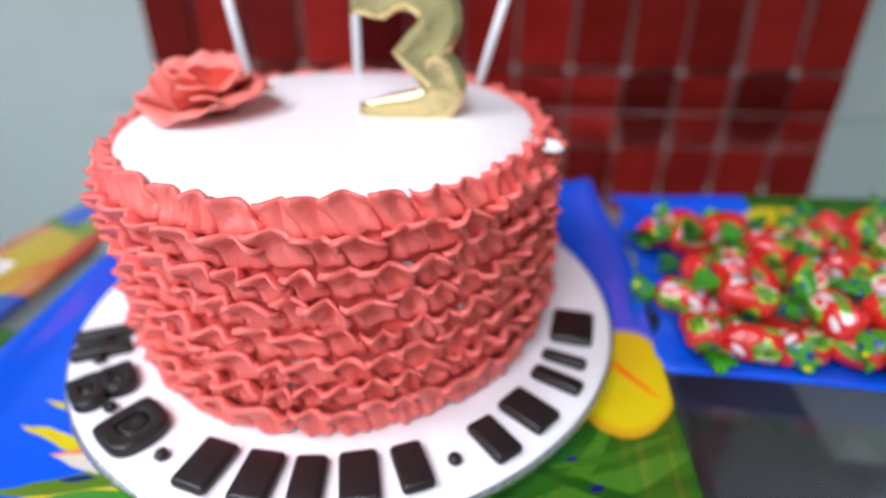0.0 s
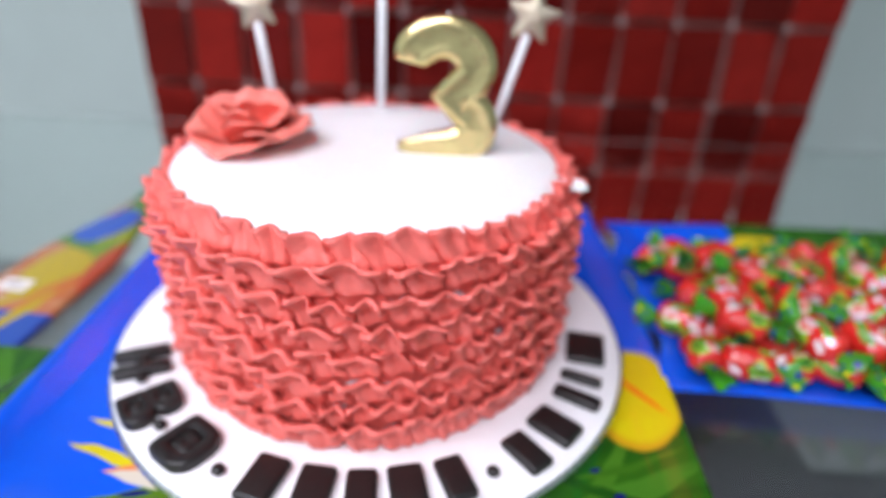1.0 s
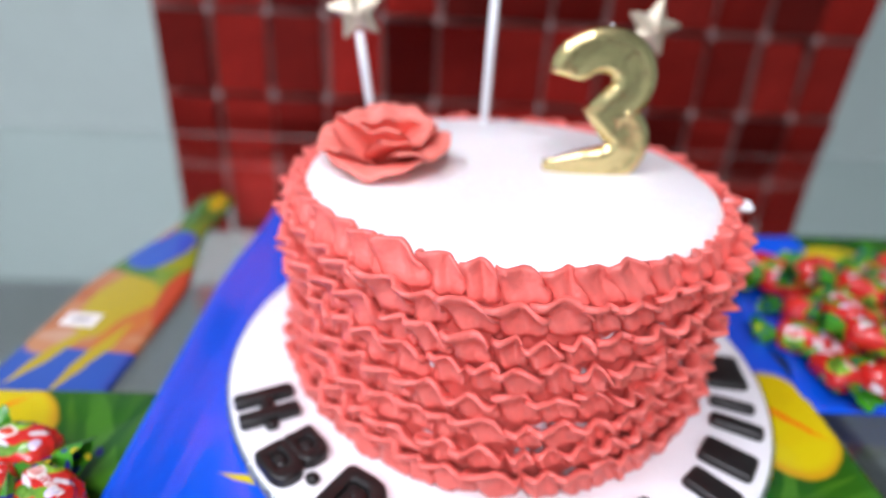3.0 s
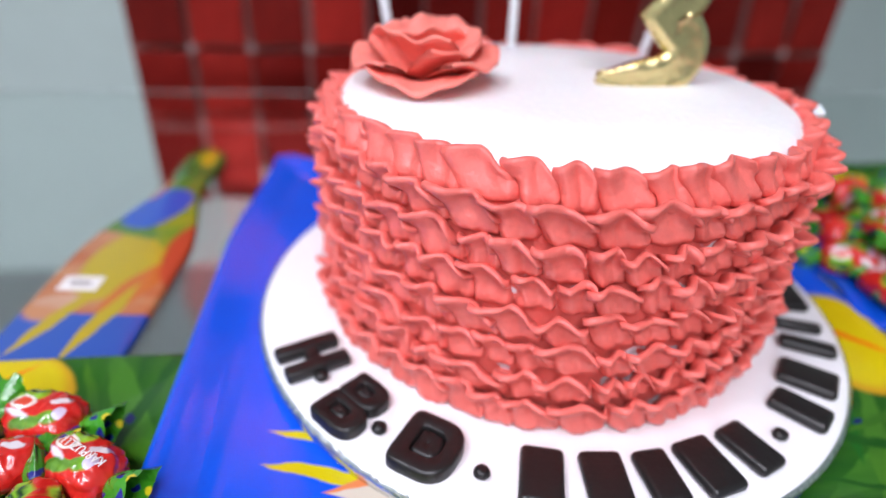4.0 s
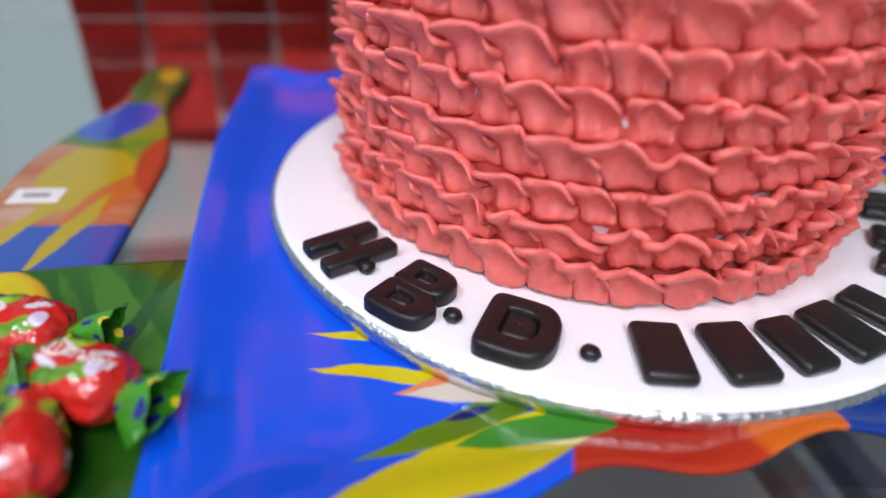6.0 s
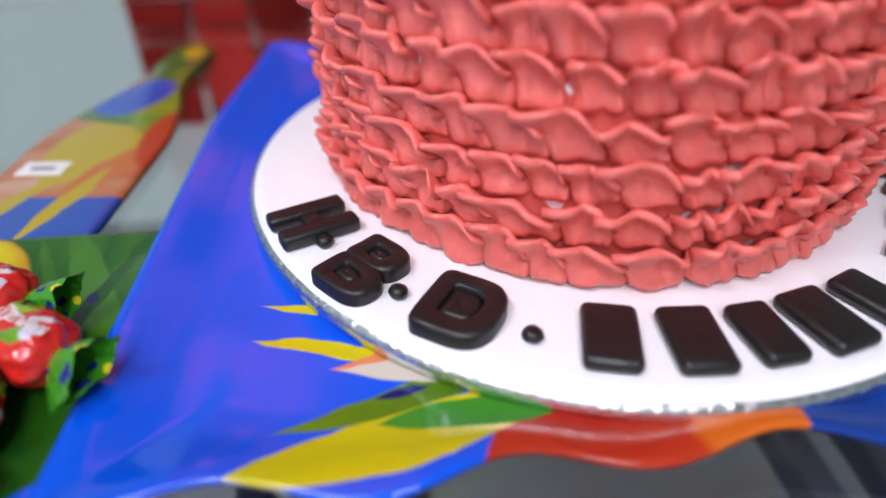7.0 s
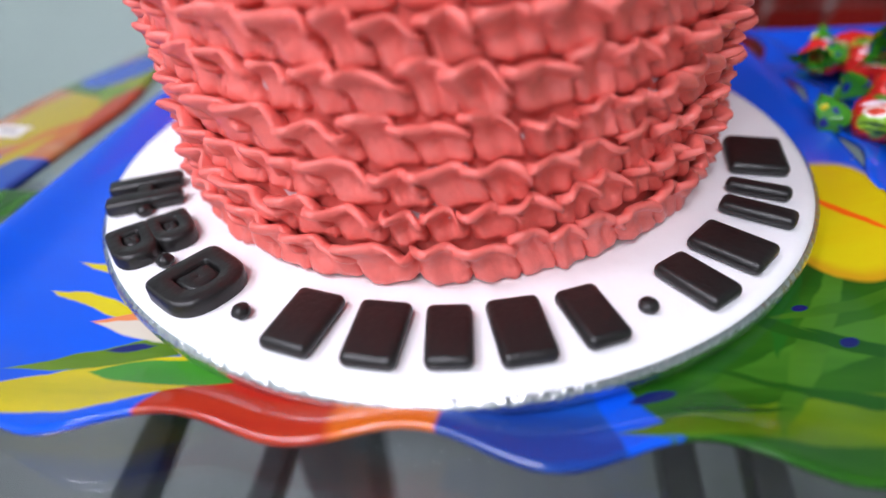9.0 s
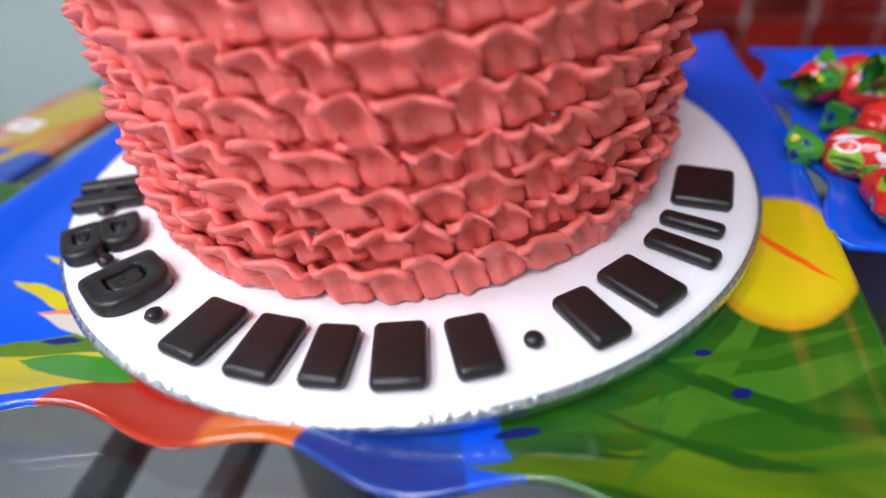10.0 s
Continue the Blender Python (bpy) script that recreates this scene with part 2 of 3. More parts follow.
def wrapper_print():
    """Red foil with a rind-striped patch and a pale-rimmed melon slice, round the candy's long axis x."""
    p = Print("wrapper_print", (0.72, 0.012, 0.01), rough=0.16, coat=0.4, wobble=0.0012, wobble_scale=250)
    p.color = p.shade((0.66, 0.022, 0.016), 0.5, 90, (0.42, 0.008, 0.008))
    p.lay(p.ellipse(-0.006, 0.0045, 0.006, 0.004, 20, 0.1), p.shade((0.25, 0.5, 0.03)))
    p.lay(p.leaf(-0.012, 0.004, 0.012, 0.0007, 12), p.shade((0.01, 0.05, 0.01)))
    p.lay(p.leaf(-0.011, 0.0065, 0.012, 0.0006, 8), p.shade((0.01, 0.05, 0.01)))
    p.lay(p.ellipse(-0.006, 0.0005, 0.0045, 0.0026, 10, 0.12), p.shade((0.8, 0.75, 0.68)))
    p.lay(p.ellipse(-0.006, 0.0005, 0.0034, 0.0017, 10, 0.15), p.shade((0.6, 0.06, 0.03)))
    p.lay(p.leaf(0.001, -0.0045, 0.009, 0.0022, 15), p.shade((0.22, 0.48, 0.03), 0.8, 60, (0.02, 0.12, 0.01)))
    p.lay(p.ellipse(0.006, 0.004, 0.0035, 0.0016, 30, 0.15), p.shade((0.75, 0.7, 0.72)))
    # the two lilac marks paint pale foil highlights into the colour
    p.lay(p.ellipse(0.0085, -0.0010, 0.0024, 0.0020, 70, 0.12), p.shade((0.62, 0.55, 0.70)))
    p.lay(p.ellipse(-0.0015, -0.0060, 0.0060, 0.0022, 8, 0.15), p.shade((0.24, 0.50, 0.05), 0.9, 70, (0.01, 0.08, 0.01)))
    p.lay(p.leaf(-0.011, -0.0030, 0.010, 0.0009, -6), p.shade((0.80, 0.76, 0.84)))
    p.crumple(260, 1.0)
    return p.done()


def twist_print():
    p = Print("twist_print", (0.06, 0.5, 0.01), rough=0.18, coat=0.4, wobble=0.004, wobble_scale=300)
    p.color = p.shade((0.05, 0.30, 0.014), 0.5, 0, (0.02, 0.15, 0.01))
    for x, y, a, b in ((0.006, 0.003, 0.0016, 0.0011), (0.010, -0.002, 0.0013, 0.002), (0.003, -0.004, 0.002, 0.0009)):
        p.lay(p.ellipse(x, y, a, b, 30, 0.2), p.shade((0.01, 0.015, 0.2)))
    p.lay(p.ellipse(0.0105, 0.004, 0.0016, 0.0014, 0, 0.2), p.shade((0.75, 0.65, 0.02)))
    p.crumple(380, 1.0)
    return p.done()


M = {
    "coral": material("coral_cream", (0.81, 0.165, 0.138), 0.36, vary=0.08, scale=60, bump=0.35, bump_scale=620, sss=0.06),
    "cream": material("white_cream", (0.93, 0.92, 0.93), 0.45, vary=0.03, scale=40, bump=0.3, bump_scale=260, sss=0.15),
    "petal": material("petal_paste", (0.90, 0.235, 0.190), 0.5, vary=0.08, scale=60, bump=0.15, bump_scale=400, sss=0.25),
    "board": material("board_paper", (0.91, 0.90, 0.92), 0.3, vary=0.02, scale=25, bump=0.12, bump_scale=160),
    "foil": material("silver_foil", (0.75, 0.76, 0.78), 0.25, metal=1.0, vary=0.1, scale=60, bump=0.8, bump_scale=420),
    "fondant": material("black_fondant", (0.012, 0.010, 0.010), 0.38, vary=0.2, scale=90, bump=0.25, bump_scale=500),
    "gold": material("gold_foil", (0.74, 0.60, 0.29), 0.27, metal=1.0, vary=0.12, scale=70, bump=0.9, bump_scale=140),
    "star": material("champagne_metallic", (0.66, 0.58, 0.45), 0.5, metal=1.0, vary=0.06, scale=60, bump=0.2, bump_scale=200),
    "rod": material("white_plastic", (0.82, 0.82, 0.84), 0.3, vary=0.02),
    "tray": tray_print(),
    "tray_right": tray_print(1.0, 0.076, -0.095),
    "tray_left": tray_print(1.0, 0.050, 0.020),
    "paddle": paddle_print(),
    "wrapper": wrapper_print(),
    "twist": twist_print(),
    "ink": material("white_ink", (0.85, 0.82, 0.8), 0.35, vary=0.02),
    "label": material("white_label", (0.82, 0.8, 0.78), 0.4, vary=0.05, scale=60),
    "print_grey": material("grey_ink", (0.25, 0.22, 0.22), 0.5, vary=0.05),
    # random_value puts each piece's uneven reflection into its base colour
    "sequin": material("red_foil", (0.27, 0.013, 0.009), 0.30, metal=0.8, vary=0.25, scale=14, bump=0.8, bump_scale=14, random_value=0.6),
    "film": material("red_film", (0.24, 0.10, 0.09), 0.5, vary=0.15, scale=20),
    "ring": material("clear_link", (0.24, 0.15, 0.14), 0.4, vary=0.05),
    "wall": material("wall_paint", (0.56, 0.65, 0.62), 0.7, vary=0.03, scale=3, bump=0.1, bump_scale=90),
    "ceiling": material("ceiling_paint", (0.8, 0.8, 0.8), 0.8, vary=0.02, scale=3),
    "grout": material("floor_stone", (0.15, 0.155, 0.158), 0.45, vary=0.12, scale=4, bump=0.05, bump_scale=60),
    "steel": material("dark_steel", (0.05, 0.05, 0.055), 0.55, metal=0.2, vary=0.1, scale=20),
}


def glass_material():
    m = bpy.data.materials.new("table_glass")
    m.use_nodes = True
    p = m.node_tree.nodes["Principled BSDF"]
    p.inputs["Base Color"].default_value = (0.90, 0.94, 0.93, 1)
    p.inputs["Roughness"].default_value = 0.02
    p.inputs["IOR"].default_value = 1.5
    p.inputs["Transmission Weight"].default_value = 1.0
    return m


def lamp_material():
    m = bpy.data.materials.new("lamp_diffuser")
    m.use_nodes = True
    p = m.node_tree.nodes["Principled BSDF"]
    p.inputs["Emission Color"].default_value = (0.96, 0.98, 1, 1)
    p.inputs["Emission Strength"].default_value = 8.0
    return m


def undercoat_material():
    """Coral cream, rubbed thin to white here and there."""
    m = M["coral"].copy()
    m.name = "thin_coral_cream"
    nt = m.node_tree
    p = nt.nodes["Principled BSDF"]
    old = p.inputs["Base Color"].links[0].from_socket
    tc, n, r, mix = nt.nodes.new("ShaderNodeTexCoord"), nt.nodes.new("ShaderNodeTexNoise"), nt.nodes.new("ShaderNodeMapRange"), nt.nodes.new("ShaderNodeMix")
    n.inputs["Scale"].default_value, n.inputs["Detail"].default_value = 100, 2
    r.inputs["From Min"].default_value, r.inputs["From Max"].default_value = 0.63, 0.66
    mix.data_type = "RGBA"
    mix.inputs["B"].default_value = (0.84, 0.80, 0.84, 1)
    nt.links.new(tc.outputs["Object"], n.inputs["Vector"])
    nt.links.new(n.outputs[0], r.inputs[0])
    nt.links.new(r.outputs[0], mix.inputs["Factor"])
    nt.links.new(old, mix.inputs["A"])
    nt.links.new(mix.outputs["Result"], p.inputs["Base Color"])
    return m


M["undercoat"] = undercoat_material()
M["glass"], M["lamp"] = glass_material(), lamp_material()


# ---- building helpers ----
def part(name, bm, mat, parent=None, label="", smooth=True):
    me = bpy.data.meshes.new(name)
    bm.normal_update()
    bm.to_mesh(me)
    bm.free()
    me.materials.append(mat)
    if smooth:
        me.shade_smooth()
    ob = new(name, me)
    if parent:
        ob.parent = parent
    if label:
        tagged(ob, label)
    return ob


def empty(name, x=0, y=0, z=0, rx=0, ry=0, rz=0):
    ob = new(name)
    ob.matrix_basis = pose(x, y, z, rx, ry, rz)
    return ob


def box(w, d, h, x=0, y=0, z=0, bevel=0.0, segments=2):
    bm = bmesh.new()
    bmesh.ops.create_cube(bm, size=1)
    bmesh.ops.scale(bm, vec=(w, d, h), verts=bm.verts)
    if bevel:
        bmesh.ops.bevel(bm, geom=list(bm.edges), offset=bevel, segments=segments, affect="EDGES", profile=0.5)
    bmesh.ops.translate(bm, vec=(x, y, z), verts=bm.verts)
    return bm


def grid(cols, rows, fn, closed_u=False, closed_v=False):
    """A mesh of fn(i, j) points, i along u, j along v."""
    bm = bmesh.new()
    vs = [[bm.verts.new(fn(i, j)) for j in range(rows)] for i in range(cols)]
    for i in range(cols if closed_u else cols - 1):
        for j in range(rows if closed_v else rows - 1):
            a, b = (i + 1) % cols, (j + 1) % rows
            bm.faces.new((vs[i][j], vs[a][j], vs[a][b], vs[i][b]))
    return bm


def lathe(profile, n=96):
    bm = grid(n, len(profile), lambda i, j: (profile[j][0] * math.cos(math.tau * i / n), profile[j][0] * math.sin(math.tau * i / n), profile[j][1]), closed_u=True)
    bmesh.ops.remove_doubles(bm, verts=bm.verts, dist=1e-5)
    return bm


def tube(points, radius, n=12):
    """A round rod along points."""
    pts = [Vector(p) for p in points]
    rings = []
    for i, p in enumerate(pts):
        d = (pts[min(i + 1, len(pts) - 1)] - pts[max(i - 1, 0)]).normalized()
        q = d.to_track_quat("Z", "Y")
        rings.append([p + q @ Vector((radius * math.cos(math.tau * k / n), radius * math.sin(math.tau * k / n), 0)) for k in range(n)])
    bm = grid(len(rings), n, lambda i, j: rings[i][j], closed_v=True)
    bm.verts.ensure_lookup_table()
    for i in (0, len(rings) - 1):
        bm.faces.new([bm.verts[i * n + k] for k in range(n)])
    bmesh.ops.recalc_face_normals(bm, faces=bm.faces)
    return bm


def smooth01(x):
    x = min(1, max(0, x))
    return x * x * (3 - 2 * x)


# ---- the room ----
X0, X1, Y0, Y1, H = -2.3, 2.3, -3.2, 1.55, 2.6
# only wall_north is in view; the other three are added for bounced light
for name, w, d, h, x, y, z in (("wall_north", X1 - X0 + 0.2, 0.1, H, 0, Y1 + 0.05, H / 2), ("wall_south", X1 - X0 + 0.2, 0.1, H, 0, Y0 - 0.05, H / 2),
                               ("wall_west", 0.1, Y1 - Y0, H, X0 - 0.05, (Y0 + Y1) / 2, H / 2), ("wall_east", 0.1, Y1 - Y0, H, X1 + 0.05, (Y0 + Y1) / 2, H / 2)):
    tagged(part(name, box(w, d, h, x, y, z), M["wall"], smooth=False), "plain pale grey painted wall", "wall", kind="structure")
# unseen ceiling, added to close the room and bounce light
tagged(part("ceiling", box(X1 - X0 + 0.2, Y1 - Y0 + 0.2, 0.1, 0, (Y0 + Y1) / 2, H + 0.05), M["ceiling"], smooth=False), "plain white painted ceiling", "ceiling", kind="structure")
tagged(part("floor", box(X1 - X0 + 0.2, Y1 - Y0 + 0.2, 0.1, 0, (Y0 + Y1) / 2, -0.054), M["grout"], smooth=False), "plain grey floor seen through the glass table", "floor", kind="structure")


def ceiling_panel(x, y):
    e = tagged(empty("ceiling_light", x, y, H), "square white ceiling light panel, switched on", "ceiling light", "ceiling lights")
    part("frame", box(0.64, 0.64, 0.03, 0, 0, -0.015, 0.004), M["rod"], e)
    part("diffuser", box(0.58, 0.58, 0.004, 0, 0, -0.0325), M["lamp"], e, smooth=False)


for px, py in PANELS:
    ceiling_panel(px, py)


# ---- the table ----
def glass_table():
    e = tagged(empty("glass_table", 0.40, 0.13, 0), "clear glass table over dark metal bars", "table")
    top = part("glass_top", box(1.85, 0.96, 0.004, -0.225, 0.07, GLASS - 0.002), M["glass"], e, "thick clear glass top", smooth=False)
    top.visible_shadow = False
    for sx in (-1, 1):
        for sy in (-1, 1):
            part("leg", box(0.05, 0.05, GLASS - 0.004, sx * 0.50, sy * 0.22, (GLASS - 0.004) / 2, 0.004), M["steel"], e)
    for x, w, turn in ((-0.545, 0.016, 6), (-0.492, 0.012, 1), (-0.312, 0.016, -3), (-0.278, 0.016, -5), (-0.150, 0.085, 0), (0.15, 0.016, 0), (0.35, 0.016, 0)):
        bar_ob = part("under_bar", box(w, 0.80, 0.018, 0, 0, 0, 0.002), M["steel"], e)
        bar_ob.matrix_basis = pose(x, 0, 0.62, 0, 0, turn)
    for sy in (-1, 1):
        part("cross_rail", box(1.28, 0.03, 0.02, 0, sy * 0.22, 0.600, 0.002), M["steel"], e)
    return e


glass_table()


# ---- the curtain of red foil squares ----
def foil_curtain():
    e = tagged(empty("foil_curtain", 0.057, 0.712, 2.58), "shiny red foil curtain of linked rectangular pieces", "curtain")
    part("header", box(0.76, 0.02, 0.05, 0, 0.012, -0.005, 0.004), M["film"], e)
    part("backing_film", box(0.738, 0.001, 1.93, 0, 0.010, -0.965), M["film"], e, smooth=False)
    bm = box(0.0515, 0.0010, 0.0780)
    me = bpy.data.meshes.new("foil_square")
    bm.to_mesh(me)
    bm.free()
    me.materials.append(M["sequin"])
    ring = bpy.data.meshes.new("link")
    bm = box(0.007, 0.002, 0.010, 0, 0, 0, 0.0009)
    bm.to_mesh(ring)
    bm.free()
    ring.materials.append(M["ring"])
    rnd = random.Random(4)
    for c in range(13):
        for r in range(22):
            z = 0.658 + 0.0838 * r - 2.58
            x = -0.339 + 0.0565 * c
            sq = new("foil_square", me)
            sq.parent = e
            sq.matrix_basis = pose(x + rnd.uniform(-0.0015, 0.0015), rnd.uniform(-0.003, 0.001), z, rnd.uniform(-6, 6), rnd.uniform(-1.5, 1.5), rnd.uniform(-9, 9))
            if c < 12:
                ln = new("link", ring)
                ln.parent = e
                ln.matrix_basis = pose(x + 0.02825, -0.003, z + 0.042)


foil_curtain()


# ---- trays ----
def tray(name, w, d, x, y, turn, label, mat, lift=0.0055):
    """A shallow tray with a flared, scalloped rim."""
    nu, nv = 120, 120
    rim, thick = 0.035, 0.0022

    def point(i, j, under):
        u, v = 2 * i / (nu - 1) - 1, 2 * j / (nv - 1) - 1
        # finer cells near the rim
        u, v = u * (1.35 - 0.35 * abs(u)) / 1.0, v * (1.35 - 0.35 * abs(v)) / 1.0
        px, py = u * w / 2, v * d / 2
        scallop = 0.0034 * math.cos(math.tau * (px + 0.022) / 0.063) + 0.0012 * math.sin(math.tau * px / 0.11)
        py += scallop * v ** 6 * (1 if v > 0 else -1) * (1 if abs(u) < 0.96 else (1 - abs(u)) / 0.04)
        px *= 1 - 0.075 * smooth01(v * 1.2 - 0.25)
        inset = min(w / 2 - abs(u) * w / 2, d / 2 - abs(v) * d / 2)
        f = smooth01(1 - inset / rim)
        z = lift * f * f + 0.0016 * f * math.sin(math.tau * px / 0.072 + 1.0) * smooth01(abs(v) * 3 - 2)
        return (px, py, z - (thick if under else 0))

    top = grid(nu, nv, lambda i, j: point(i, j, False))
    low = grid(nu, nv, lambda i, j: point(i, j, True))
    bmesh.ops.reverse_faces(low, faces=low.faces)
    me = bpy.data.meshes.new("tmp")
    low.to_mesh(me)
    low.free()
    top.from_mesh(me)
    bpy.data.meshes.remove(me)
    top.verts.ensure_lookup_table()
    n = nu * nv
    border = [i * nv for i in range(nu)] + [(nu - 1) * nv + j for j in range(1, nv)] + [i * nv + nv - 1 for i in range(nu - 2, -1, -1)] + [j for j in range(nv - 2, 0, -1)]
    for a, b in zip(border, border[1:] + border[:1]):
        top.faces.new((top.verts[b], top.verts[a], top.verts[a + n], top.verts[b + n]))
    bmesh.ops.recalc_face_normals(top, faces=top.faces)
    ob = part(name, top, M[mat])
    ob.matrix_basis = pose(x, y, TRAY, 0, 0, turn)
    foot = part("foot_ring", box(w - 0.09, d - 0.09, TRAY - GLASS - 0.0022, 0, 0, -(TRAY - GLASS + 0.0022) / 2, 0.001), M[mat], ob)
    return tagged(ob, label, "tray")


TRAY_LABEL = "glossy blue plastic tray printed with parrots and leaves"
tray("serving_tray", 0.314, 0.312, -0.011, 0.3315, -1.2, TRAY_LABEL + ", under the cake", "tray")
tray("serving_tray", 0.195, 0.312, 0.304, 0.3695, 90, TRAY_LABEL + ", heaped with candies", "tray_right")
tray("serving_tray", 0.212, 0.312, -0.316, 0.184, 90, TRAY_LABEL + ", holding candies", "tray_left", 0.0020)


# ---- the cake ----
def cake_board():
    e = tagged(empty("cake_board", CX, CY, TRAY), "round white cake board with a crinkled silver edge", "cake board")
    h = BOARD - TRAY
    part("top_sheet", lathe([(0, h), (0.10, h), (0.1287, h), (0.1320, h - 0.0007), (0.1326, h - 0.0018)], 160), M["board"], e)
    part("foil_edge", lathe([(0.1326, h - 0.0018), (0.1342, h - 0.0026), (0.1345, h * 0.5), (0.1333, 0.0006), (0.13, 0.0003), (0, 0.0003)], 160), M["foil"], e, "crinkled silver foil edge")


cake_board()

# one ruffle's lip: along the ring in ruffle widths, outwards and up in millimetres
LIP = ((0.00, 0.5, -3.8), (-0.25, 3.4, -1.0), (-0.29, 6.8, 1.2), (-0.08, 9.2, 2.3), (0.16, 7.4, 2.5), (0.40, 4.6, 2.0), (0.66, 6.6, 0.9), (0.90, 7.0, -2.2))
# the ribbon from behind its lip down to its root: share of the lip's wave, outwards and up in millimetres
RIBBON = ((0.82, -5.4, -2.0), (0.96, -3.6, -0.3), (1.00, -1.9, 0.55), (1.00, -0.55, 0.50), (1.00, 0.0, -0.40), (0.97, -0.9, -1.4), (0.84, -2.9, -2.5), (0.64, -3.5, -4.1),
          (0.48, -2.5, -5.9), (0.38, -1.4, -7.5), (0.32, -1.7, -9.0), (0.28, -4.2, -10.0))


def lip_point(s):
    """A smooth curve through the lip's points, going on from ruffle to ruffle."""
    n = len(LIP)
    j = int(math.floor(s * n))
    f = s * n - j

    def at(k):
        u, out, up = LIP[k % n]
        return Vector((u + k // n, out, up))

    a, b, c, d = at(j - 1), at(j), at(j + 1), at(j + 2)
    return 0.5 * (2 * b + (c - a) * f + (2 * a - 5 * b + 4 * c - d) * f * f + (3 * b - a - 3 * c + d) * f ** 3)


def ruffle_row(parent, z0, radius, waves, seed, inward=0.0, jut=1.0, tall=1.0, peaks=0.0):
    """One piped ring of ruffles: each curls over on one side, sweeps along and tucks under the next."""
    rnd = random.Random(seed)
    steps = 24
    wide = [rnd.uniform(0.78, 1.25) for _ in range(waves)]
    ends = np.concatenate(([0.0], np.cumsum(wide))) / sum(wide)
    vary = [(rnd.uniform(0.72, 1.22), rnd.uniform(-1.2, 1.2), rnd.choice((0.4, 0.8, 1.0, 1.1, 1.25, 1.4)), peaks * rnd.choice((0, 0, 1.0, 2.2)), rnd.uniform(-0.1, 0.1)) for _ in range(waves)]
    phase = rnd.random() * math.tau

    def point(i, j):
        k, s = divmod(i, steps)
        s /= steps
        f = smooth01((s - 0.72) / 0.28)
        out_k, high, knob, peak, slip = (p * (1 - f) + q * f for p, q in zip(vary[k], vary[(k + 1) % waves]))
        share, dr, dz = RIBBON[j]
        lip = lip_point(s)
        pinch = abs(math.sin(math.pi * s)) ** 0.6
        u = share * (s + (lip.x - s) * knob + slip) + (1 - share) * (s + 0.16)
        out = share * lip.y * out_k * jut + (1 - share) * (1.2 + 1.4 * pinch)
        up = share ** 2 * (lip.z * (0.5 + 0.5 * knob) + high + peak * max(0, math.cos(math.tau * (s - 0.12))) ** 6) + (1 - share) * 3.0 * (1 - pinch) + dz * tall
        base = k + math.floor(u)
        g = u - math.floor(u)
        turn = ends[base % waves] + (ends[base % waves + 1] - ends[base % waves]) * g
        th = math.tau * turn + phase
        at = Vector((math.cos(th), math.sin(th), 0)) * 0.1 + Vector((0, 0, 0.1 * seed + z0 + 0.001 * dz))
        r = radius + 0.001 * (out + dr) - inward * share ** 4
        z = z0 + 0.001 * up
        r += 0.0013 * noise.noise(at * 150) + 0.0008 * noise.noise(at * 330 + Vector((3, 0, 0))) + 0.0003 * noise.noise(at * 700)
        z += (0.0020 * noise.noise(at * 110 + Vector((7, 0, 0))) + 0.0012 * noise.noise(at * 30 + Vector((0, 5, 0)))) * (0.4 + 0.6 * share)
        th += 0.020 * noise.noise(at * 140 + Vector((0, 9, 0))) * share
        return (r * math.cos(th), r * math.sin(th), z + LEAN * r * math.sin(th) * z / (TOP - BOARD))

    bm = grid(waves * steps, len(RIBBON), point, closed_u=True, closed_v=True)
    bmesh.ops.recalc_face_normals(bm, faces=bm.faces)
    return part("ruffle_ring", bm, M["coral"], parent)


def leaning(bm, h):
    for v in bm.verts:
        v.co.z += LEAN * v.co.y * v.co.z / h
    return bm


def cake():
    e = tagged(empty("birthday_cake", KX, KY, BOARD), "round white cake piped with rings of coral ruffles", "cake")
    h = TOP - BOARD
    part("cream_body", leaning(lathe([(0, 0), (0.0945, 0), (0.0955, 0.003), (0.0955, h - 0.013), (0.0935, h - 0.007), (0.0905, h - 0.002), (0.0870, h), (0.05, h + 0.0005), (0, h + 0.0003)], 128), h), M["cream"], e, "smooth white cream")
    part("undercoat", leaning(lathe([(0.0947, 0.0006), (0.0957, 0.003), (0.0958, h - 0.013), (0.0938, h - 0.007), (0.0910, h - 0.0030)], 128), h), M["undercoat"], e, "thin coral cream coat with white showing through")
    rows = (0.0130, 0.0242, 0.0358, 0.0476, 0.0602, 0.0724, 0.0850)
    for k, z in enumerate(rows):
        ruffle_row(e, z, 0.0962 if k else 0.0990, 46 - (k * 5) % 4, 10 + k, jut=1.0 if k else 0.75, tall=1.22 if k else 1.30)
    ruffle_row(e, 0.0942, 0.0955, 43, 31, inward=0.0065, jut=1.0, tall=1.15, peaks=0.9)
    # a dab of white cream that broke through the rim
    bm = bmesh.new()
    bmesh.ops.create_icosphere(bm, subdivisions=3, radius=0.0048)
    for v in bm.verts:
        v.co = Vector((v.co.x * 1.4, v.co.y * 0.9, v.co.z * 0.55)) * (1 + 0.35 * noise.noise(v.co * 260))
    bmesh.ops.translate(bm, vec=(0.0955, -0.0265, h - 0.0020), verts=bm.verts)
    part("cream_dab", bm, M["cream"], e)
    return e


cake()


def around(angle, r):
    return CX + r * math.cos(radians(angle)), CY + r * math.sin(radians(angle))


